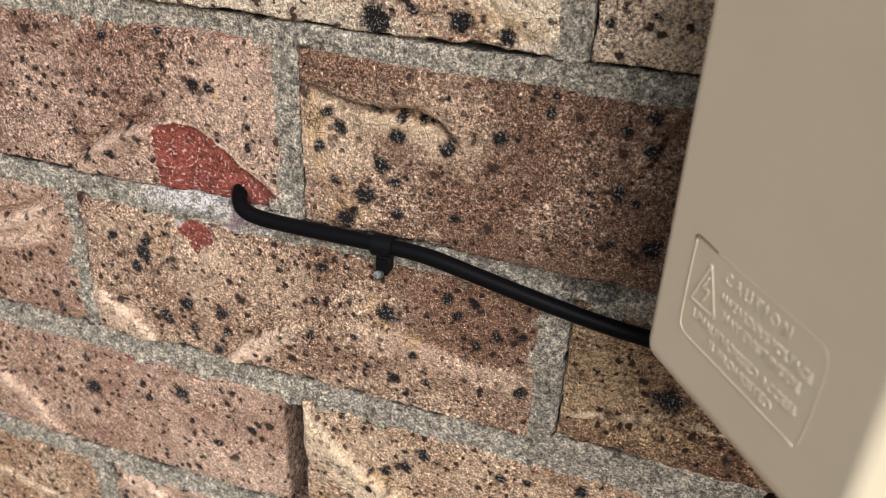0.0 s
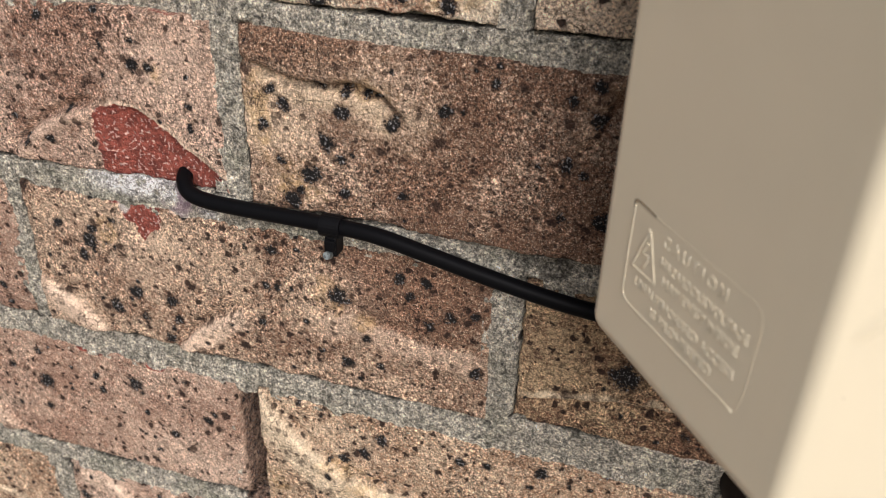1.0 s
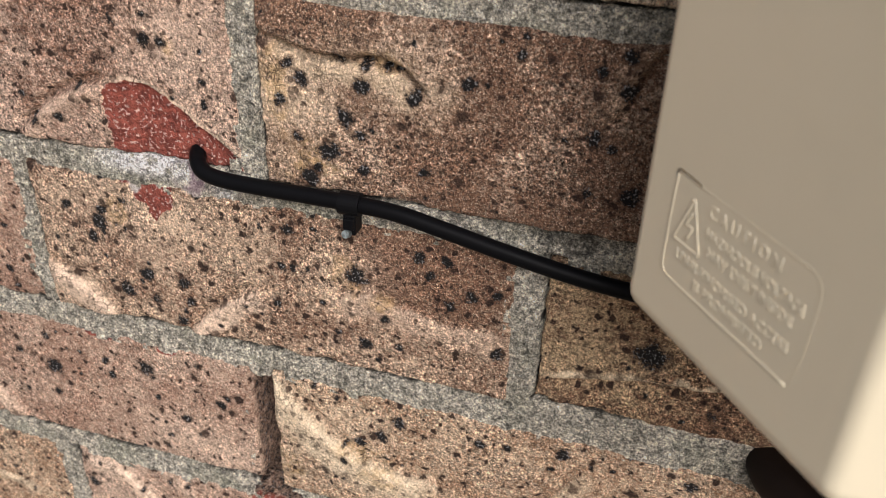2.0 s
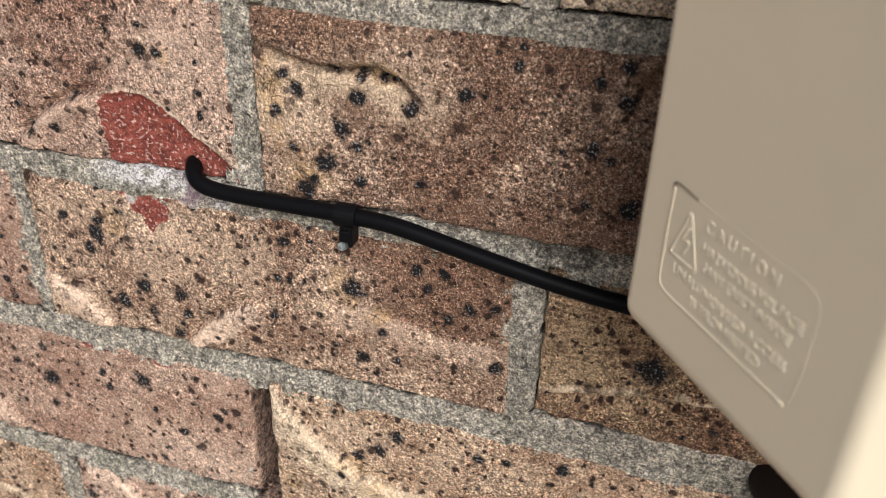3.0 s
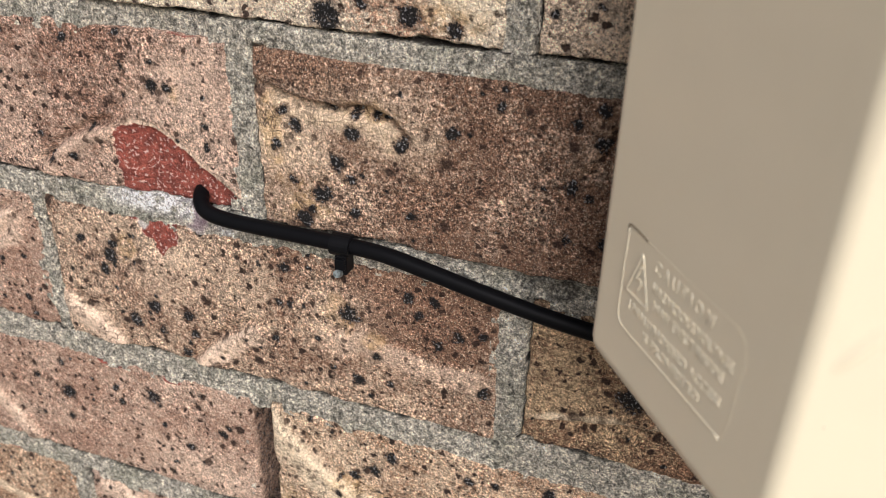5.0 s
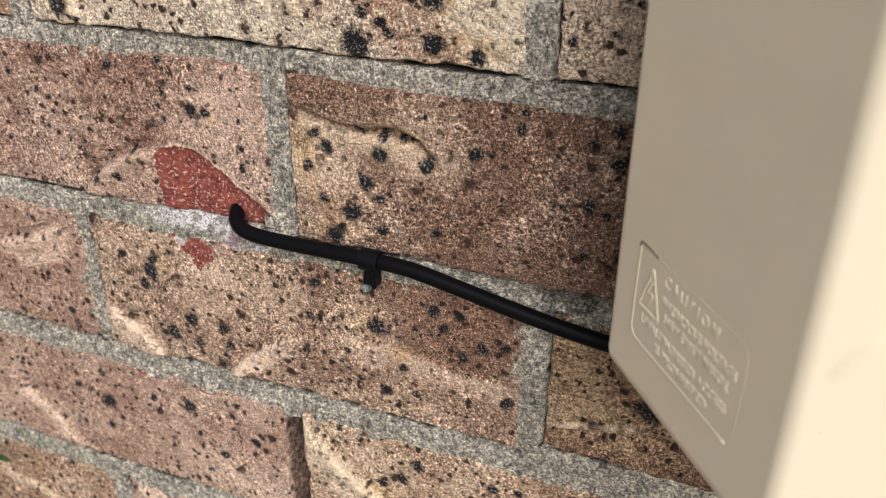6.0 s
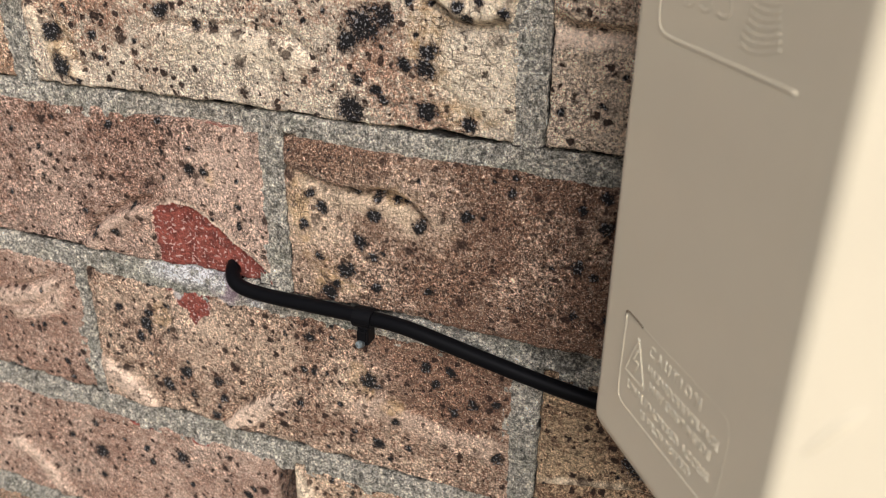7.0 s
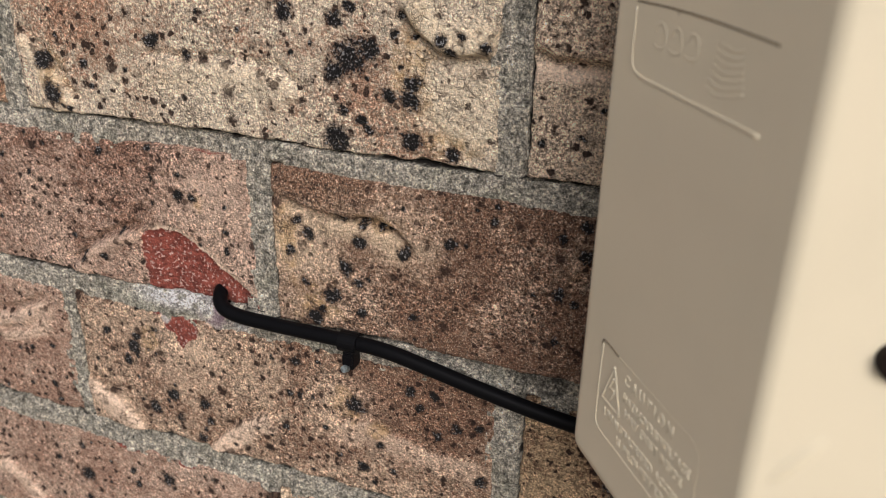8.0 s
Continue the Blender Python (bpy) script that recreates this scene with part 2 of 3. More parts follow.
def box_bm(x0, x1, y0, y1, z0, z1, bevel=0.0):
    bm = bmesh.new()
    bmesh.ops.create_cube(bm, size=1.0, matrix=Matrix.LocRotScale(((x0 + x1) / 2, (y0 + y1) / 2, (z0 + z1) / 2), None, (x1 - x0, y1 - y0, z1 - z0)))
    if bevel:
        bmesh.ops.bevel(bm, geom=list(bm.edges), offset=bevel, segments=2, affect="EDGES", profile=0.5)
    return bm


def tube_bm(points, radius, sides=20, steps=10):
    """A round tube along a smooth curve through the points."""
    pts = [Vector(p) for p in points]
    ring_at = []
    for i in range(len(pts) - 1):
        p0, p1, p2, p3 = pts[max(i - 1, 0)], pts[i], pts[i + 1], pts[min(i + 2, len(pts) - 1)]
        for s in range(steps):
            t = s / steps
            ring_at.append(0.5 * (2 * p1 + (p2 - p0) * t + (2 * p0 - 5 * p1 + 4 * p2 - p3) * t * t + (3 * p1 - p0 - 3 * p2 + p3) * t ** 3))
    ring_at.append(pts[-1])
    bm = bmesh.new()
    side, rings = None, []
    for i, p in enumerate(ring_at):
        d = (ring_at[min(i + 1, len(ring_at) - 1)] - ring_at[max(i - 1, 0)]).normalized()
        if side is None:
            side = d.orthogonal().normalized()
        side = (side - d * side.dot(d)).normalized()
        up = d.cross(side)
        rings.append([bm.verts.new(p + radius * (math.cos(a) * side + math.sin(a) * up)) for a in (2 * math.pi * k / sides for k in range(sides))])
    for a, b in zip(rings, rings[1:]):
        for k in range(sides):
            bm.faces.new((a[k], a[(k + 1) % sides], b[(k + 1) % sides], b[k]))
    bm.faces.new(rings[0][::-1]), bm.faces.new(rings[-1])
    bmesh.ops.recalc_face_normals(bm, faces=bm.faces)
    return bm


rng = np.random.default_rng(7)
LATTICE = rng.random((256, 256))


def vnoise(x, y):
    xi, yi = np.floor(x).astype(int), np.floor(y).astype(int)
    fx, fy = x - xi, y - yi
    fx, fy = fx * fx * (3 - 2 * fx), fy * fy * (3 - 2 * fy)
    a, b = LATTICE[xi % 256, yi % 256], LATTICE[(xi + 1) % 256, yi % 256]
    c, d = LATTICE[xi % 256, (yi + 1) % 256], LATTICE[(xi + 1) % 256, (yi + 1) % 256]
    return (a * (1 - fx) + b * fx) * (1 - fy) + (c * (1 - fx) + d * fx) * fy


def fbm(x, y, size, octaves=3, seed=0):
    """Fractal noise from -1 to 1 with lumps of about that many millimetres."""
    out, amp, tot = 0.0, 1.0, 0.0
    for o in range(octaves):
        k = 2 ** o / size
        out = out + amp * (2 * vnoise(x * k + 17.3 * seed + 31 * o, y * k + 5.7 * seed + 11 * o) - 1)
        tot += amp
        amp *= 0.55
    return out / tot


def smooth(v, lo, hi):
    t = np.clip((v - lo) / (hi - lo), 0, 1)
    return t * t * (3 - 2 * t)


def line_distance(x, z, pts):
    """Signed distance to a broken line (positive on its left) and how far along it (0 to 1)."""
    best, sign, along = np.full(x.shape, 1e9), np.ones(x.shape), np.zeros(x.shape)
    n = len(pts) - 1
    for i, ((ax, az), (bx, bz)) in enumerate(zip(pts, pts[1:])):
        dx, dz = bx - ax, bz - az
        t = np.clip(((x - ax) * dx + (z - az) * dz) / (dx * dx + dz * dz), 0, 1)
        d = np.hypot(x - ax - t * dx, z - az - t * dz)
        s = np.where(dx * (z - az) - dz * (x - ax) >= 0, 1.0, -1.0)
        near = d < best
        best, sign, along = np.where(near, d, best), np.where(near, s, sign), np.where(near, (i + t) / n, along)
    return best * sign, along


def grid_mesh(name, X, Y, Z, keep=None, skirt=0.0):
    """A mesh from a grid of millimetres; skirt: depth of the sides behind the face, in metres."""
    nx, nz = X.shape
    co = np.stack([X * MM, Y * MM, Z * MM], -1).reshape(-1, 3)
    idx = np.arange(nx * nz).reshape(nx, nz)
    quads = np.stack([idx[:-1, :-1], idx[1:, :-1], idx[1:, 1:], idx[:-1, 1:]], -1)
    quads = quads[keep] if keep is not None else quads.reshape(-1, 4)
    if keep is not None:
        used, quads = np.unique(quads, return_inverse=True)
        quads, co = quads.reshape(-1, 4), co[used]
    else:
        used = None
    if skirt:
        loop = np.concatenate([idx[:-1, 0], idx[-1, :-1], idx[:0:-1, -1], idx[0, :0:-1]])
        k = len(loop)
        i = np.arange(k)
        j = (i + 1) % k
        prev = loop
        for ring in (None, skirt):
            back = co[loop].copy()
            back[:, 1] = back[:, 1] + 0.004 if ring is None else ring
            start = len(co)
            co = np.concatenate([co, back])
            quads = np.concatenate([quads, np.stack([prev[j], prev[i], start + i, start + j], -1)])
            prev = start + i
    me = bpy.data.meshes.new(name)
    me.vertices.add(len(co)), me.loops.add(quads.size), me.polygons.add(len(quads))
    me.vertices.foreach_set("co", co.ravel())
    me.loops.foreach_set("vertex_index", quads.ravel().astype(np.int32))
    me.polygons.foreach_set("loop_start", np.arange(0, quads.size, 4, dtype=np.int32))
    me.update(calc_edges=True)
    me.validate()
    me.shade_smooth()
    return me, used


def set_attr(me, name, values, used=None):
    v = np.asarray(values, dtype=np.float32).ravel()
    if used is not None:
        v = v[used]
    full = np.zeros(len(me.vertices), dtype=np.float32)
    full[: len(v)] = v
    if len(full) > len(v):
        # brick sides: bare red body, plus slag black painted for the weep hole's gloom
        full[len(v):] = {"red": 0.42, "spot": 0.5}.get(name, v.mean())
    me.attributes.new(name, "FLOAT", "POINT").data.foreach_set("value", full)


# ---- ground and wall ----
# never in view; added for the light it bounces onto wall and box
ground = part("ground", box_bm(-60, 60, -60, 60, -0.1, 0.0), groundm.m)
tagged(ground, "plain grey-brown concrete at the foot of the wall", "ground", kind="structure")

wall = thing("wall_north", (0, 0, 0), "mottled cream and brown face brick wall with grey mortar joints", "brick wall", "structure")
part("wall_core", box_bm(-1.1, 1.1, 0.10, 0.13, 0.0, 2.42), mortar_mat, wall)
for x0, x1, z0, z1 in ((-1.1, -0.37, 0, 2.42), (0.36, 1.1, 0, 2.42), (-0.37, 0.36, 0, 0.944), (-0.37, 0.36, 1.366, 2.42)):
    part("mortar", box_bm(x0, x1, 0.004, 0.10, z0, z1), mortar_mat, wall)

# face bricks in view: x from, x to, z from, z to (mm from the cable's joint), material, ridges, spots
# a ridge: points, height, reach on its left, reach on its right, paleness
BRICKS = []


def brick(**spec):
    BRICKS.append(spec)


brick(r=(-367, -127, 90, 163), m=brick_straw, seed=1, tone=0.5)
brick(r=(-114, 109, 90, 163), m=brick_cream, seed=2, tone=-0.08, ochre=((76, 126, 8, 24), (-97, 106, 9, 15), (92, 98, 14, 6)),
      tones=((-85, 130, 34, 0.85), (58, 124, 26, 0.85), (75, 98, 22, 0.6), (10, 145, 26, 0.3), (98, 112, 26, -0.65), (-80, 150, 40, 0.5)),
      ridges=(([(-60, 116), (-10, 119), (16, 118), (24, 113), (27, 107)], 1.1, 2.0, 14, 0.5), ([(70, 150), (76, 140), (88, 132), (105, 134), (110, 145)], 2.2, 12, 2, 0.8),
              ([(-112, 124), (-100, 112), (-84, 92)], 1.6, 1.5, 9, 0.7), ([(104, 95), (92, 100), (80, 112)], 0.8, 6, 12, 0.6)), spots=[(-100, 112, 4.6), (-97, 98, 5.8), (-41, 126, 4.1), (-25, 121, 2.6), (22, 143, 4.9), (44, 141, 3.8), (-79, 112, 2.3), (50, 128, 8.7), (58, 131, 5.2), (43, 121, 5.8), (43, 95, 7.0), (75, 114, 4.9), (76, 120, 4.1), (75, 98, 4.9), (66, 114, 3.5), (47, 107, 2.6), (55, 103, 2.3), (58, 100, 2.3), (92, 95, 3.2), (87, 137, 2.3), (90, 133, 2.3), (104, 136, 2.6), (67, 137, 2.0), (70, 144, 2.0), (95, 140, 1.7), (50, 146, 2.3)])
brick(r=(121, 350, 90, 163), m=brick_fawn, seed=3, tone=-0.25, ridges=(([(118, 140), (132, 136), (150, 135), (170, 138)], 2.0, 14, 2, 0.0), ([(118, 133), (150, 131)], 0.5, 6, 6, 0.9)), spots=[(126, 104, 1.7)])
brick(r=(-240, 0, 8, 79.5), m=brick_mauve, seed=4, tone=0.45, ochre=((-27, 56, 4, 4),), tones=((-20, 55, 30, -0.5), (-110, 40, 25, -0.2), (-5, 20, 20, -0.3)),
      ridges=(([(-105, 9), (-95, 18), (-84, 27), (-69, 34.5), (-55, 38.5)], 2.2, 2.0, 6, 0.5), ([(-170, 40), (-120, 57), (-95, 62)], 0.7, 3, 8, 0.1)),
      spall=[(-62, 36.5), (-55, 38.8), (-46, 40), (-38, 39), (-31, 35.8), (-24, 30.5), (-16, 24), (-8, 18.5), (0, 14)], spots=[(-77, 73, 2.3), (-36, 68, 1.7), (-50, 64, 2.3), (-37, 58, 3.2), (-30, 58, 2.3), (-50, 78, 2.0), (-96, 18, 2.9), (-82, 20, 2.3), (-14, 35, 2.0), (-72, 35, 1.4)])
# the last tone paints the end by the box lighter, offsetting the box's shadow
brick(r=(11, 240, 6.5, 79), m=brick_umber, seed=5, tone=0.85, ochre=((17, 48, 6, 20), (30, 19, 12, 10), (60, 62, 14, 4)), tones=((18, 44, 22, -0.75), (60, 60, 18, -0.45), (45, 25, 30, -0.24), (25, 18, 18, -0.3), (78, 52, 10, -0.4), (45, 77, 15, 0.9), (20, 76, 9, 0.5), (178, 42, 22, -0.24)),
      ridges=(([(10, 72), (14, 68), (24, 64), (44, 62), (60, 64), (70, 60), (80, 50)], 2.0, 16, 1.2, 0.0), ([(13, 66), (30, 60), (55, 59), (68, 56), (77, 46)], 0.4, 2, 9, 0.7), ([(156, 80), (148, 66), (140, 48)], 0.9, 1.5, 8, 0.1)), spots=[(23, 57, 2.3), (29, 51, 2.9), (53, 52, 3.8), (72, 50, 3.2), (45, 39, 3.8), (19, 42, 2.6), (25, 28, 2.3), (38, 24, 4.9), (51, 32, 2.6), (52, 18, 2.3), (30, 11, 4.3), (33, 16, 2.3), (54, 60, 2.3), (62, 60, 1.7), (44, 61, 2.6), (110, 70, 2.6), (92, 58, 3.2), (146, 63, 3.5), (145, 74, 2.6), (137, 44, 3.2), (143, 41, 1.7), (137, 24, 2.6), (151, 25, 4.3), (137, 68, 2.0), (76, 21, 2.9)])
brick(r=(-357, -116, -79, -5), m=brick_rose, seed=6, tone=0.6,
      ridges=(([(-190, -32), (-160, -28), (-140, -22), (-124, -12)], 1.8, 2, 10, 0.7), ([(-165, -40), (-140, -34), (-127, -22)], 1.0, 2, 6, 0.8)), spots=[(-129, -41, 2.0), (-132, -65, 1.7), (-130, -75, 1.7)])
brick(r=(-108, 114, -79, -5), m=brick_tan, seed=7, tone=0.38, ochre=((43, -32, 8, 10), (58, -42, 7, 4), (-64, -22, 6, 8)), tones=((-60, -25, 30, -0.3), (82, -22, 32, 0.8), (58, -16, 20, 0.35), (100, -20, 24, 0.45), (45, -30, 16, -0.4), (85, -65, 30, 0.2), (-50, -62, 14, 0.3), (10, -12, 24, 0.25)),
      ridges=(([(-110, -54), (-96, -61), (-84, -68), (-72, -80)], 2.0, 1.2, 13, 0.9), ([(-38, -82), (-22, -65), (-6, -53), (3, -49)], 1.5, 2.0, 10, 0.9),
              ([(34, -47), (53, -38), (64, -43), (90, -47), (116, -48)], 0.8, 1.5, 12, 0.55)),
      red=((-43.5, -7.5, 9.5, 13.0), (-56, -4, 6, 3)), white=((-53, -5, 3.6, 5), (-24, -3, 7, 3)), spots=[(-73, -29, 4.9), (-79, -37, 3.5), (-54, -52, 4.3), (-66, -62, 4.6), (-35, -53, 3.2), (-39, -74, 3.8), (-33, -63, 2.3), (-51, -65, 2.3), (48, -31, 5.5), (75, -16, 3.2), (80, -24, 2.9), (18, -15, 3.8), (14, -34, 2.0), (20, -33, 2.3), (61, -49, 2.3), (51, -65, 2.9), (67, -62, 2.0), (39, -62, 1.7), (11, -53, 1.7), (32, -47, 1.4), (88, -36, 2.9), (97, -30, 2.9), (109, -56, 3.5), (87, -16, 2.6), (108, -28, 2.3), (-69, -4, 2.6), (-90, -23, 2.6), (-61, -16, 2.0), (-72, -22, 2.9)])
brick(r=(126.5, 355, -74, -6), m=brick_olive, seed=8, tone=0.58, tones=((140, -50, 16, -0.25), (150, -70, 16, 0.4), (185, -68, 18, 0.35), (215, -66, 24, 0.3)), ridges=(([(126, -62), (158, -55), (185, -52), (230, -50)], 1.2, 3, 1.5, 0.8),), spots=[(169, -41, 8.5), (195, -63, 2.3)])
brick(r=(-248, -8, -166, -94), m=brick_rose, seed=9, tone=0.42, tones=((-40, -150, 30, -0.3), (-150, -160, 14, 0.2)),
      ridges=(([(-190, -128), (-171, -141), (-158, -154), (-148, -167)], 1.5, 1.2, 9, 0.7), ([(-60, -130), (-48, -137), (-40, -146)], 0.9, 5, 1.5, 0.2)), red=((-88, -95, 9, 2.2), (-52, -96, 5, 2)), spots=[(-120, -122, 5.0), (-65, -110, 5.2), (-88, -111, 2.3), (-46, -136, 2.6), (-140, -117, 2.3), (-122, -104, 2.0), (-122, -139, 2.3), (-142, -143, 1.7), (-25, -122, 2.3), (-21, -117, 1.7), (-86, -119, 2.0)])
brick(r=(4, 234, -166, -94), m=brick_straw, seed=10, tone=0.42, ochre=((47, -129, 12, 8), (12, -150, 8, 10), (60, -142, 14, 8)), tones=((60, -125, 20, 0.2), (160, -110, 50, 0.1)),
      ridges=(([(4, -93), (14, -106), (24, -117), (39, -130), (62, -138), (90, -140)], 2.6, 1.4, 20, 0.8), ([(120, -150), (140, -128), (152, -108)], 1.2, 2, 10, 0.5)), spots=[(47, -124, 3.8), (58, -117, 3.8), (66, -107, 3.2), (59, -131, 2.9), (40, -135, 2.3), (25, -96, 2.0), (104, -108, 2.6), (116, -106, 2.0), (141, -102, 3.5), (169, -94, 2.3), (195, -103, 2.9)])
brick(r=(-373, -133, -253, -180.5), m=brick_straw, seed=11, tone=0.62, ridges=(([(-230, -205), (-190, -215), (-150, -222)], 1.0, 4, 8, 0.6),))
brick(r=(-120, 110, -253, -180.5), m=brick_rose, seed=12, tone=0.3, ridges=(([(-116, -184), (-98, -183), (-84, -192), (-70, -210)], 2.0, 1.5, 10, 0.9), ([(-60, -181), (-40, -200), (-20, -230)], 1.2, 2, 8, 0.6)), red=((1, -187, 17, 9),), spots=[(-115, -204, 3.5), (-64, -188, 2.3)])


def face_brick(spec):
    x0, x1, z0, z1 = spec["r"]
    sd = spec["seed"]
    nx, nz = int((x1 - x0) / 0.65), int((z1 - z0) / 0.65)
    U, V = np.meshgrid(np.linspace(0, 1, nx), np.linspace(0, 1, nz), indexing="ij")
    X, Z = x0 + U * (x1 - x0), z0 + V * (z1 - z0)
    # uneven arrises
    wob = lambda a, k: 1.1 * fbm(a, a * 0 + 3.1 * k, 26, 2, sd + k) + 0.95 * fbm(a, a * 0 + 9.7 * k, 5.5, 4, sd + k)
    ex = np.minimum(U, 1 - U) * (x1 - x0)
    ez = np.minimum(V, 1 - V) * (z1 - z0)
    X = X + np.exp(-ex / 8) * np.where(U < 0.5, wob(Z, 1), wob(Z, 2))
    Z = Z + np.exp(-ez / 8) * np.where(V < 0.5, wob(X, 3), wob(X, 4))
    h = 0.9 * fbm(X, Z, 42, 2, sd) + 0.65 * fbm(X, Z, 9, 3, sd + 20) + 0.35 * fbm(X, Z, 2.6, 2, sd + 40)
    tone = np.full(X.shape, spec["tone"]) + 0.55 * fbm(X, Z, 38, 3, sd + 60) + 0.25 * fbm(X, Z, 13, 2, sd + 61)
    pale, red, white = (np.zeros(X.shape) for _ in range(3))
    for cx, cz, rad, amt in spec.get("tones", ()):
        d = np.hypot(X - cx, (Z - cz) * 1.3) + 7 * fbm(X, Z, 12, 3, sd + 71)
        tone += amt * np.exp(-(d / rad) ** 2)
        if amt < -0.25:
            pale = np.maximum(pale, -0.8 * amt * np.exp(-(d / rad) ** 2))
    bend = 1.3 * fbm(X, Z, 8, 2, sd + 80)
    for pts, high, left, right, pal in spec.get("ridges", ()):
        s, along = line_distance(X, Z, pts)
        s = s + bend
        ends = smooth(along, 0, 0.12) * (1 - smooth(along, 0.88, 1.0))
        high = high * 1.5
        fall = np.where(s > 0, np.exp(-(s / left) ** 2), np.exp(-(s / right) ** 2)) * (0.12 + 0.88 * ends)
        h += high * fall - 1.3 * high * np.exp(-((s - np.sign(left - right) * -2.2) / 2.4) ** 2) * ends
        reach = max(left, right)
        low = np.where((s > 0) == (left > right), 1 - smooth(np.abs(s) + 3.5 * fbm(X, Z, 7, 3, sd + 82), 0.55 * reach, 1.15 * reach), np.exp(-(s / 0.7) ** 2))
        pale = np.maximum(pale, 0.95 * pal * low * (0.2 + 0.8 * ends))
    if "spall" in spec:
        s, along = line_distance(X, Z, spec["spall"])
        s = s + 1.3 * fbm(X, Z, 4, 3, sd + 90)
        inside = (1 - smooth(s, -0.8, 0.6)) * smooth(X - 0.03 * (Z - 25) + 5.0 * fbm(X, Z, 8, 4, sd + 91), -60.5, -59) * (1 - smooth(X, -1.5, 1))
        depth = inside * smooth(X, -57, -43)
        h = h * (1 - 0.5 * depth) - depth * (3.2 + 1.0 * fbm(X, Z, 5, 3, sd + 92))
        red = np.maximum(red, inside)
        pale = np.maximum(pale, 1.0 * np.exp(-((s - 1.0) / 1.8) ** 2) * smooth(X, -60, -50) * (1 - inside))
        hole = np.exp(-((np.hypot(X + 21.8, Z - 11.4)) / 3.2) ** 6)
        h -= 14 * hole
    # red body laid bare where the upper arris has flaked
    flaked = np.exp(-(ez / 0.9) ** 2) * smooth(fbm(X, Z * 0.4, 15, 3, sd + 130), 0.3, 0.5) * (V > 0.5)
    red = np.maximum(red, 0.55 * flaked)
    ochre = np.zeros(X.shape)
    for cx, cz, rx, rz in spec.get("ochre", ()):
        ochre = np.maximum(ochre, 1 - smooth(np.hypot((X - cx) / rx, (Z - cz) / rz) + 0.6 * fbm(X, Z, 6, 3, sd + 97), 0.3, 1.2))
    for key, arr in (("red", red), ("white", white)):
        for cx, cz, rx, rz in spec.get(key, ()):
            d = np.hypot((X - cx) / rx, (Z - cz) / rz) + 0.5 * fbm(X, Z, 6, 3, sd + 95)
            mask = 1 - smooth(d, 0.8, 1.05)
            np.maximum(arr, mask, out=arr)
            h -= 0.5 * mask
    spot = np.zeros(X.shape)
    jx, jz = X + 1.5 * fbm(X, Z, 5, 3, sd + 100), Z + 1.5 * fbm(X, Z, 5, 3, sd + 101)
    picks = np.random.default_rng(sd)
    extra = [(picks.uniform(x0, x1), picks.uniform(z0, z1), picks.uniform(0.6, 1.2)) for _ in range(int((x1 - x0) / 9))]
    for cx, cz, rad in list(spec.get("spots", ())) + extra:
        d = np.hypot(jx - cx, jz - cz) / (rad * 0.92 + 0.7)
        spot = np.maximum(spot, 1 - smooth(d, 0.2, 1.4))
    spot = spot * (1 - red)
    h += 0.35 * spot * fbm(X, Z, 1.7, 2, sd + 103)
    # rounded, chipped arrises
    edge = np.minimum(ex, ez) + 0.7 * fbm(X, Z, 5, 3, sd + 110)
    rnd = np.where(V < 0.5, 1.1, 1.9)
    k = np.clip(1 - np.clip(edge, 0, None) / rnd, 0, 1)
    drop = rnd * (1 - np.sqrt(np.clip(1 - k * k, 0, 1))) + 2.2 * smooth(fbm(X, Z, 11, 2, sd + 120), 0.35, 0.7) * np.exp(-np.clip(edge, 0, None) / 2.5)
    h = h * (1 - 0.6 * np.exp(-ex / 2)) - drop
    cx, cz = (x0 + x1) / 2, (z0 + z1) / 2
    me, _ = grid_mesh("brick", X - cx, -h - 0.4, Z - cz, skirt=0.10)
    for nm, val in (("tone", tone), ("pale", np.clip(pale, 0, 1)), ("red", red), ("white", white), ("spot", spot), ("ochre", ochre)):
        set_attr(me, nm, val)
    me.materials.append(spec["m"])
    ob = new("brick", me)
    ob.parent = wall
    ob.location = (cx * MM, 0, BASE + cz * MM)


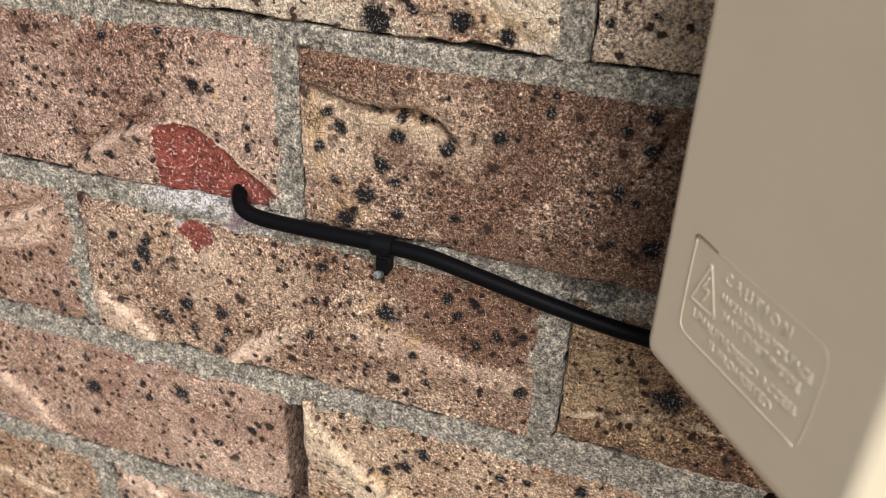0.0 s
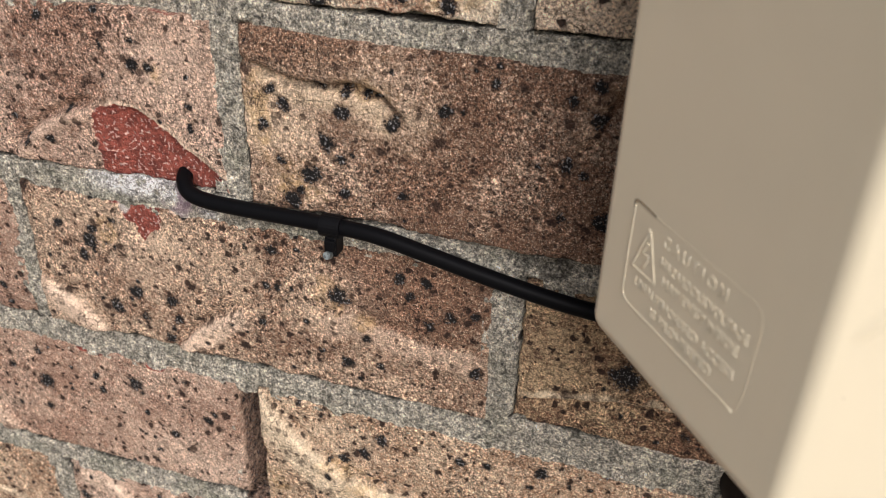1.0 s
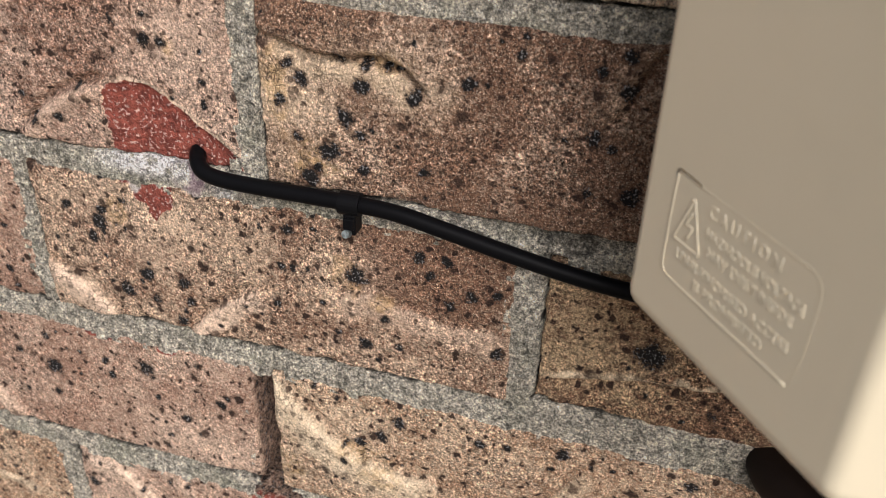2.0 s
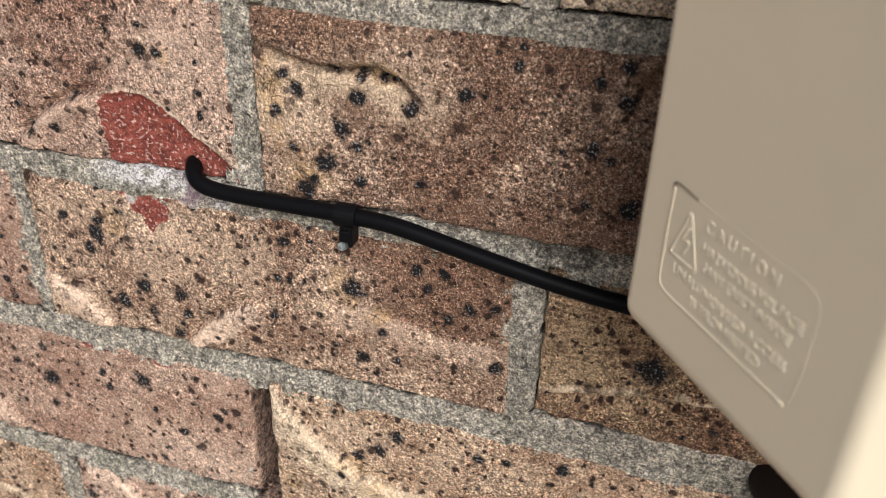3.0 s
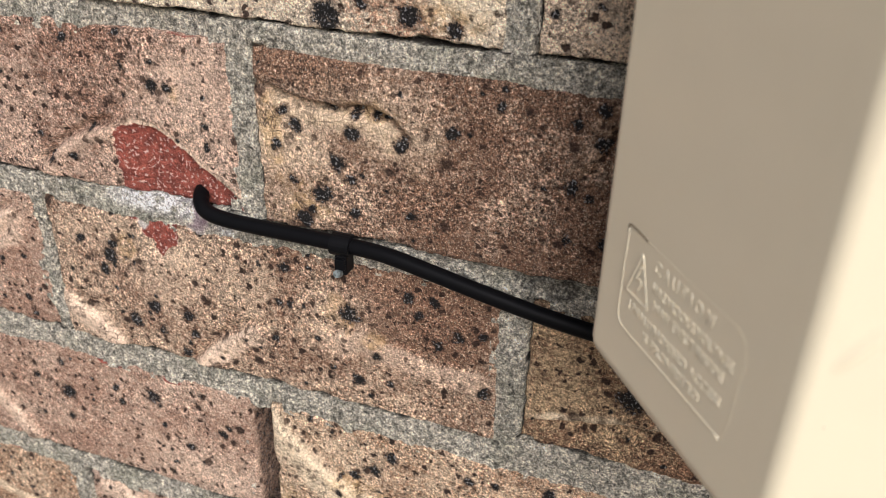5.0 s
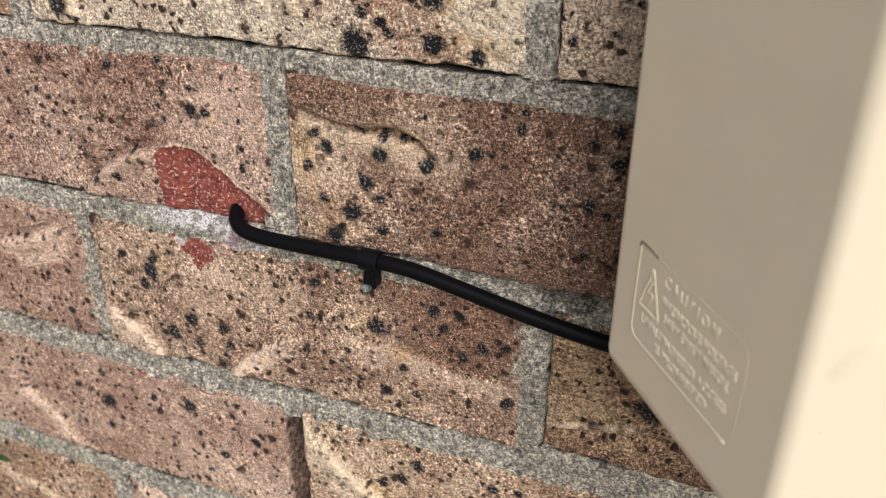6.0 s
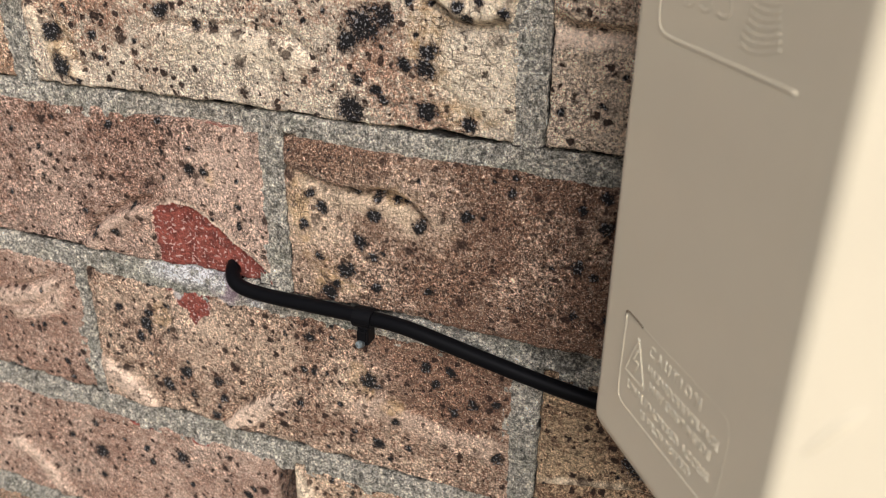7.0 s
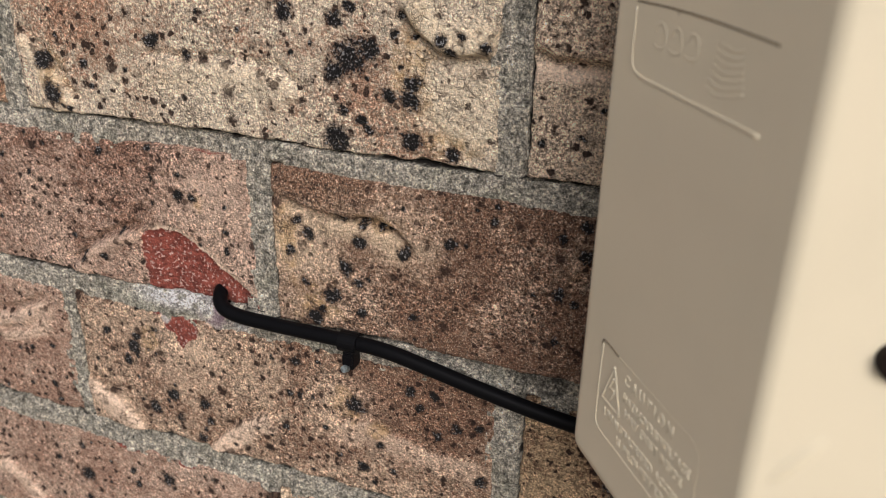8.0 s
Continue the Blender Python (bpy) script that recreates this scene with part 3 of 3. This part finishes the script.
def joints():
    """The mortar between the bricks in view: struck back under each course, open at the weep hole."""
    xs, zs = np.arange(-372, 358, 0.65), np.arange(-256, 168, 0.65)
    X, Z = np.meshgrid(xs, zs, indexing="ij")
    back = np.full(X.shape, 0.3)
    inside = np.zeros(X.shape, bool)
    grime_shade = np.zeros(X.shape)
    fill = np.exp(-((X + 44) / 23) ** 4) * np.exp(-((Z - 5.5) / 6.5) ** 4)
    for s in BRICKS:
        x0, x1, z0, z1 = s["r"]
        inside |= (X > x0 + 4) & (X < x1 - 4) & (Z > z0 + 4) & (Z < z1 - 4)
        near = smooth(X, x0 - 3, x0 + 1) * (1 - smooth(X, x1 - 3, x1))
        gap = (1.35 - 1.25 * fill) + 0.9 * fbm(X, Z, 9, 3, 310) + 0.7 * fbm(X, Z, 40, 2, 311) + 1.3 * smooth(-Z, 40, 150)
        under = (1 - smooth(z0 - Z, gap - 0.5, gap + 0.5)) * smooth(Z, z0 - 8, z0 - 7.9) * (Z < z0 + 6)
        under = under * (1 - np.exp(-((X + 2) / 9) ** 4) * np.exp(-((Z - 6) / 10) ** 4))
        back += near * (7.0 * under + 0.5 * np.exp(-((Z - z0) / 7) ** 2))          # struck back under the brick above
        row = smooth(Z, z0 - 4, z0 + 2) * (1 - smooth(Z, z1 - 2, z1 + 3))
        beside = (1 - smooth(x0 - X, gap - 0.9, gap + 0.1)) * (X < x0 + 6) * (X > x0 - 8)
        back += 5.0 * row * beside
        # painted shade line, mixed with crack dirt, below and left of each brick
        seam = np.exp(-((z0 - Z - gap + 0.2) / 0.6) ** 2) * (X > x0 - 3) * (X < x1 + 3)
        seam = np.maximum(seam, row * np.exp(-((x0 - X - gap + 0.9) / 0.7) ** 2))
        grime_shade = np.maximum(grime_shade, seam)
    back += 0.8 * fbm(X, Z, 16, 3, 301) + 1.15 * fbm(X, Z, 5, 3, 302) + 0.65 * fbm(X, Z, 2.2, 2, 303)
    # the bed joint behind the cable is raked deeper towards the box
    back += 5.5 * smooth(X, 50, 115) * np.exp(-((Z - 0) / 6) ** 2) * (1 - smooth(-Z, 0, 4)) * (0.6 + 0.8 * fbm(X, Z, 7, 3, 305))
    back += 3.2 * smooth(X, -66, -60) * (1 - smooth(X, -10, -6)) * smooth(Z, 5.5, 8)
    gone = (X > -9.5) & (X < 5) & (Z > -172) & (Z < -97.5 + 1.2 * fbm(X, Z, 5, 2, 306))
    gone |= (np.hypot((X - 1) / 15, (Z + 176) / 7) < 1 + 0.3 * fbm(X, Z, 6, 2, 307)) & (Z < -163)
    hole = np.hypot(X + 20.5, Z - 9.5) < 4
    keep = ~(inside | gone | hole)[:-1, :-1]
    me, used = grid_mesh("mortar", X, back, Z + BASE / MM, keep=keep)
    w = fill + 0.8 * np.exp(-(np.hypot(X + 10, Z + 1) / 5) ** 4)
    set_attr(me, "white", np.clip(w, 0, 1), used)
    # raked joint coloured darker: weathered dirt plus the shade of its depth
    dirt_shade = 0.62 * smooth(X, 62, 118) * np.exp(-((Z - 1) / 6.5) ** 4) * (0.75 + 0.5 * fbm(X, Z, 8, 3, 322))
    set_attr(me, "grime_shade", np.maximum(grime_shade, dirt_shade) * (1 - fill) * np.maximum(smooth(fbm(X, Z, 14, 3, 320), -0.55, 0.0), 1.4 * dirt_shade), used)
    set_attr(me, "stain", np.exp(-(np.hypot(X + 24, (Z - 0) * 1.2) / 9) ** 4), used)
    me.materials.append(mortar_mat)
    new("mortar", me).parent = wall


# ---- terminal box: chamfered cover on a back plate, embossed warning on the chamfer ----
box = thing("terminal_box", (0.258, 0, 1.22), "beige moulded plastic terminal box with embossed warning text", "junction box")
BACK, FRONT = Vector((0.158, -0.060)), Vector((0.2072, -0.1240))
ALONG = (FRONT - BACK).normalized()


def outline(inset, radius=0.005, seg=6):
    """The cover's cross-section, rounded, drawn in by the inset."""
    base = [(0.158, -0.004), tuple(BACK), tuple(FRONT), (0.3088, -0.1240), (0.358, -0.060), (0.358, -0.004)]
    n = len(base)
    lines = []
    for i in range(n):
        a, b = Vector(base[i]), Vector(base[(i + 1) % n])
        d = (b - a).normalized()
        lines.append((a + Vector((-d.y, d.x)) * inset, d))
    corners = []
    for i in range(n):
        (p, d), (q, e) = lines[i - 1], lines[i]
        t = (q - p).cross(e) / d.cross(e)
        corners.append(p + d * t)
    out = []
    for i in range(n):
        c = corners[i]
        a, b = (corners[i - 1] - c).normalized(), (corners[(i + 1) % n] - c).normalized()
        half = a.angle(b) / 2
        r = max((radius * 1.1 if i in (2, 3) else radius) - inset * 0.5, 0.0015)      # the front edges are rounder
        t = r / math.tan(half)
        mid = c + (a + b).normalized() * (r / math.sin(half))
        s, e = c + a * t - mid, c + b * t - mid
        ang = math.atan2(s.cross(e), s.dot(e))
        for k in range(seg + 1):
            th = ang * k / seg
            out.append(mid + Vector((s.x * math.cos(th) - s.y * math.sin(th), s.x * math.sin(th) + s.y * math.cos(th))))
    return out


def cover():
    bm = bmesh.new()
    levels = [(1.2197, 0.0080), (1.2200, 0.0055), (1.2208, 0.0032), (1.2222, 0.0014), (1.2242, 0.0004), (1.2266, 0.0), (1.462, 0.0), (1.466, 0.0012), (1.469, 0.004), (1.470, 0.008)]
    rings = [[bm.verts.new((p.x, p.y, z)) for p in outline(i)] for z, i in levels]
    n = len(rings[0])
    for a, b in zip(rings, rings[1:]):
        for k in range(n):
            bm.faces.new((a[k], a[(k + 1) % n], b[(k + 1) % n], b[k]))
    bm.faces.new(rings[0][::-1]), bm.faces.new(rings[-1])
    bmesh.ops.recalc_face_normals(bm, faces=bm.faces)
    for v in bm.verts:
        v.co -= box.location
    ob = part("cover", bm, cover_mat, box, smooth=True)
    ob.modifiers.new("weighted", "WEIGHTED_NORMAL")
    return ob


cover()
part("back_plate", box_bm(-0.096, 0.096, -0.004, 0.0035, 0.0012, 0.246, 0.0012), cover_mat, box)


def on_chamfer(s, z, proud=0.0):
    """The pose of a piece on the chamfer: s mm from its back edge, z mm above the cable's joint."""
    p = BACK + ALONG * (s * MM)
    nrm = Vector((ALONG.y, -ALONG.x, 0))
    m = Matrix(((ALONG.x, 0, nrm.x, p.x), (ALONG.y, 0, nrm.y, p.y), (0, 1, 0, BASE + z * MM), (0, 0, 0, 1)))
    return Matrix.Translation(-box.location) @ Matrix.Translation(nrm * proud) @ m


def line_on_chamfer(name, pts, width, mat, high=0.35, label=""):
    """A raised moulding line through points on the chamfer, half-round."""
    bm = tube_bm([(s * MM, z * MM, 0) for s, z in pts], width * MM / 2, 8, 5)
    for v in bm.verts:
        v.co.z *= high
    bm.transform(on_chamfer(0, 0, 0.00005))
    return part(name, bm, mat, box, label, smooth=True)


def corner_path(s0, z0, s1, z1, r):
    out = []
    for cs, cz, a0 in ((s1 - r, z1 - r, 0), (s0 + r, z1 - r, 90), (s0 + r, z0 + r, 180), (s1 - r, z0 + r, 270)):
        out += [(cs + r * math.cos(radians(a0 + k * 30)), cz + r * math.sin(radians(a0 + k * 30))) for k in range(4)]
    return out


# warning frame: bottom and left lines stand proud, the top line holds grime
line_on_chamfer("label_frame", [(62, 39.8), (45, 39.8), (28, 39.8), (17, 39.8), (13.6, 40.6), (12.2, 43), (12.0, 50), (12.0, 60), (12.2, 68.6)], 1.1, cover_mat, 0.27)
line_on_chamfer("label_frame", [(12.6, 69.2), (22, 69.4), (40, 69.3), (58, 69.2), (62, 68.6), (64, 66), (64.2, 58), (63.8, 46), (62.6, 41)], 0.6, cover_mat, 0.07)
line_on_chamfer("grime_line", [(12.0, 67.6), (12.3, 69.8), (16.5, 70.0), (20.5, 69.7), (21.8, 69.5)], 0.65, grime_mat, 0.5, "dark grime caught along the moulding")
line_on_chamfer("label_frame", [(64.5, 147.2), (50, 147.4), (30, 147.6), (16, 147.8), (11.5, 149), (9.9, 152), (9.7, 158), (9.7, 164)], 1.1, cover_mat, 0.24)
line_on_chamfer("grime_line", [(9.9, 165.6), (24, 166.3), (40, 166.5), (55, 166.2), (66, 165.8)], 0.55, grime_mat, 0.3, "dark grime caught along the moulding")
for a, b in (((20.2, 65.2), (14.6, 51.6)), ((14.6, 51.6), (25.6, 51.8)), ((25.6, 51.8), (20.2, 65.2))):
    line_on_chamfer("warning_triangle", [a, ((a[0] + b[0]) / 2, (a[1] + b[1]) / 2), b], 1.1, cover_mat, 0.36)
line_on_chamfer("warning_bolt", [(20.6, 61.5), (18.6, 57.2), (21.4, 57.6), (19.6, 53.6)], 0.9, cover_mat, 0.5)


def lettering(text, s, z, size, length, spread=1.0):
    cu = bpy.data.curves.new("lettering", "FONT")
    cu.body, cu.size, cu.extrude, cu.bevel_depth, cu.resolution_u, cu.offset = text, size * MM, 0.00005, 0.00014, 3, 0.0
    cu.space_character = spread
    tmp = bpy.data.objects.new("lettering", cu)
    scene.collection.objects.link(tmp)
    dg = bpy.context.evaluated_depsgraph_get()
    me = bpy.data.meshes.new_from_object(tmp.evaluated_get(dg))
    bpy.data.objects.remove(tmp)
    wide = max(v.co.x for v in me.vertices)
    for v in me.vertices:
        v.co.x *= length * MM / wide
    me.transform(on_chamfer(s, z, 0.0))
    me.shade_smooth()
    me.materials.clear()
    me.materials.append(cover_mat)
    ob = new("lettering", me)
    ob.parent = box
    tagged(ob, "raised letters: " + text.lower())


lettering("CAUTION", 26.2, 63.6, 4.9, 26, 1.5)
lettering("HAZARDOUS VOLTAGE", 26.6, 58.0, 3.9, 35)
lettering("MAY EXIST INSIDE", 28.2, 53.4, 3.9, 31)
lettering("UNAUTHORISED ACCESS", 17.0, 47.0, 3.9, 43)
lettering("IS PROHIBITED", 25.5, 42.4, 3.9, 27)
# worn maker's mark: bars and a ribbed badge
for s in (20, 27, 34):
    line_on_chamfer("maker_mark", [(s, 157), (s + 2.2, 156.4), (s + 4.6, 157.4), (s + 4.8, 160), (s + 3.6, 162), (s + 1.2, 162), (s + 0.2, 160)], 0.9, cover_mat, 0.08)
for k in range(7):
    line_on_chamfer("maker_badge", [(43.5 + k * 0.5, 152.5 + k * 1.7), (48 + k * 0.3, 151.5 + k * 1.75), (53, 152.4 + k * 1.6), (57.5 - k * 0.4, 154.0 + k * 1.45)], 0.7, cover_mat, 0.06)

# front of the cover: faint bulge added for a diagonal reflected streak; a screw
def streak_bulge(x, z, lean, length, width, high):
    bm = bmesh.new()
    rows = []
    for i in range(25):
        u = i / 12 - 1
        row = []
        for j in range(17):
            v = j / 8 - 1
            d = high * math.exp(-3.2 * (u ** 4 + v * v)) - high * 0.06
            px, pz = v * width / 2, u * length / 2
            c, n = math.cos(radians(lean)), math.sin(radians(lean))
            row.append(bm.verts.new(Vector(((x + px * c + pz * n) * MM, -0.1240 - d * MM, BASE + (z - px * n + pz * c) * MM)) - box.location))
        rows.append(row)
    for a, b in zip(rows, rows[1:]):
        for k in range(16):
            bm.faces.new((a[k], a[k + 1], b[k + 1], b[k]))
    return part("streak_bulge", bm, cover_mat, box, smooth=True)


streak_bulge(216.5, 81.5, 32, 19, 5.0, 0.55)
bm = bmesh.new()
bmesh.ops.create_cone(bm, cap_ends=True, segments=28, radius1=0.0045, radius2=0.0038, depth=0.003, matrix=pose(0.2300, -0.1250, BASE + 0.110, 90, 0, 0))
for v in bm.verts:
    v.co -= box.location
bmesh.ops.bevel(bm, geom=[e for e in bm.edges if e.calc_face_angle(0) > 0.8], offset=0.0004, segments=2, affect="EDGES")
part("screw", bm, conduit_mat, box, "dark screw head")

# ---- cable, clip, conduit ----
cable_pts = [(-31, 26, 5), (-25.5, 13, 9.5), (-22, 5, 12.4), (-19.2, -1.4, 10.6), (-14.6, -4.8, 8.0), (-6, -5.6, 6.4), (10, -5.4, 5.8), (30, -5.0, 5.6), (47, -4.8, 5.4), (66, -4.8, 4.6), (88, -5.0, 0.6), (110, -5.2, -3.8), (132, -5.2, -7.8), (152, -5.4, -10.2), (170, -8, -9), (184, -16, 2), (190, -22, 22)]
cable = part("cable", tube_bm([(x * MM, y * MM, BASE + z * MM) for x, y, z in cable_pts], 0.0033, 24, 8), black_mat, None, smooth=True)
tagged(cable, "round black cable run along the mortar joint to the box", "cable")

clip = thing("cable_clip", (0.0485, -0.0048, BASE + 0.0054), "black plastic nail-in clip holding the cable to the wall", "cable clip")


def saddle():
    """A hooked strap over the cable, seen along it."""
    bm = bmesh.new()
    prof_in = [(3.4 * math.cos(radians(a)), 3.4 * math.sin(radians(a))) for a in range(60, 301, 15)]
    prof_out = [(4.75 * math.cos(radians(a)), 4.75 * math.sin(radians(a))) for a in range(60, 301, 15)]
    ring = prof_in + prof_out[::-1]
    sides = []
    for x in (-4.2, 4.2):
        sides.append([bm.verts.new((x * MM, a * MM, b * MM)) for a, b in ring])
    n, h = len(ring), len(prof_in)
    for k in range(n):
        bm.faces.new((sides[0][k], sides[0][(k + 1) % n], sides[1][(k + 1) % n], sides[1][k]))
    for s in sides:
        for k in range(h - 1):
            bm.faces.new((s[k], s[k + 1], s[n - 2 - k], s[n - 1 - k]))
    bmesh.ops.recalc_face_normals(bm, faces=bm.faces)
    return bm


part("saddle", saddle(), clip_mat, clip)
part("lug", box_bm(-0.0026, 0.0026, -0.0028, 0.0046, -0.0128, -0.0036, 0.0008), clip_mat, clip)
part("lug_collar", box_bm(-0.0022, 0.0022, -0.0040, -0.0026, -0.0100, -0.0050, 0.0005), clip_mat, clip)
bm = bmesh.new()
bmesh.ops.create_cone(bm, cap_ends=True, segments=20, radius1=0.0018, radius2=0.0016, depth=0.0024, matrix=pose(-0.0006, -0.0042, -0.0114, 70, 0, 0))
part("nail_head", bm, steel_mat, clip, "dull zinc nail head")

conduit = part("conduit", tube_bm([(x * MM, y * MM, BASE + z * MM) for x, y, z in ((219, 30, -82), (222, 8, -82), (228, -8, -82), (243, -24, -76), (258, -36, -56), (264, -40, -25), (264, -40, 0), (264, -40, 24))], 0.0115, 28, 8), conduit_mat, None, smooth=True)
tagged(conduit, "dark brown conduit from the wall up into the box", "conduit")

# ---- a weed leaf at the lower joint ----
weed = thing("weed", (-0.226, 0.0, BASE - 0.168), "small green weed leaf growing from the mortar joint", "plant")


def leaf():
    bm = bmesh.new()
    rows = []
    for i in range(11):
        t = i / 10
        w = 0.006 * math.sin(math.pi * min(1, t * 0.92 + 0.06)) ** 0.8 * (1 - 0.35 * t)
        c = Vector((0.004 + 0.031 * t, -0.010 - 0.008 * t, -0.020 + 0.012 * t))
        a = Vector((0.3, -0.25, 0.9)).normalized()
        rows.append([bm.verts.new(c + a * w * k + Vector((0, 0.0012 * abs(k) * (1 - t), 0))) for k in (-1, -0.5, 0, 0.5, 1)])
    for a, b in zip(rows, rows[1:]):
        for k in range(4):
            bm.faces.new((a[k], a[k + 1], b[k + 1], b[k]))
    bmesh.ops.solidify(bm, geom=bm.faces[:], thickness=0.0003)
    return bm


part("leaf", leaf(), leaf_mat, weed, smooth=True)
part("stem", tube_bm([(-0.002, 0.006, 0), (-0.001, -0.004, -0.004), (0.002, -0.009, -0.015), (0.006, -0.0105, -0.0195)], 0.0007, 8, 5), leaf_mat, weed, smooth=True)

# ---- the bricks and their joints ----
for spec in BRICKS:
    face_brick(spec)
joints()

# the rest of the wall, round what is in view
plain = bmesh.new()
bmesh.ops.create_cube(plain, size=1.0, matrix=Matrix.Diagonal((0.229, 0.10, 0.073, 1)))
bmesh.ops.bevel(plain, geom=list(plain.edges), offset=0.0022, segments=1, affect="EDGES")
plain_me = bpy.data.meshes.new("brick")
plain.to_mesh(plain_me)
plain.free()
PLAIN = []
for m in (brick_tan, brick_rose, brick_straw, brick_mauve, brick_cream):
    me = plain_me.copy()
    for nm, v in (("tone", 0.45), ("pale", 0.1), ("red", 0.0), ("white", 0.0), ("spot", 0.0)):
        set_attr(me, nm, np.full(len(me.vertices), v))
    me.materials.append(m)
    PLAIN.append(me)
taken = [s["r"] for s in BRICKS]
for k in range(-14, 14):
    z = 42.75 + 86 * k
    for j in range(-5, 5):
        x = 125.5 + 240 * j - (120 if k % 2 else 0)
        if abs(x) > 980 or any(x > a and x < b and z > c and z < d for a, b, c, d in taken):
            continue
        ob = new("brick", random.choice(PLAIN))
        ob.parent = wall
        ob.location = (x * MM, 0.05 + random.uniform(-0.001, 0.001), BASE + z * MM)
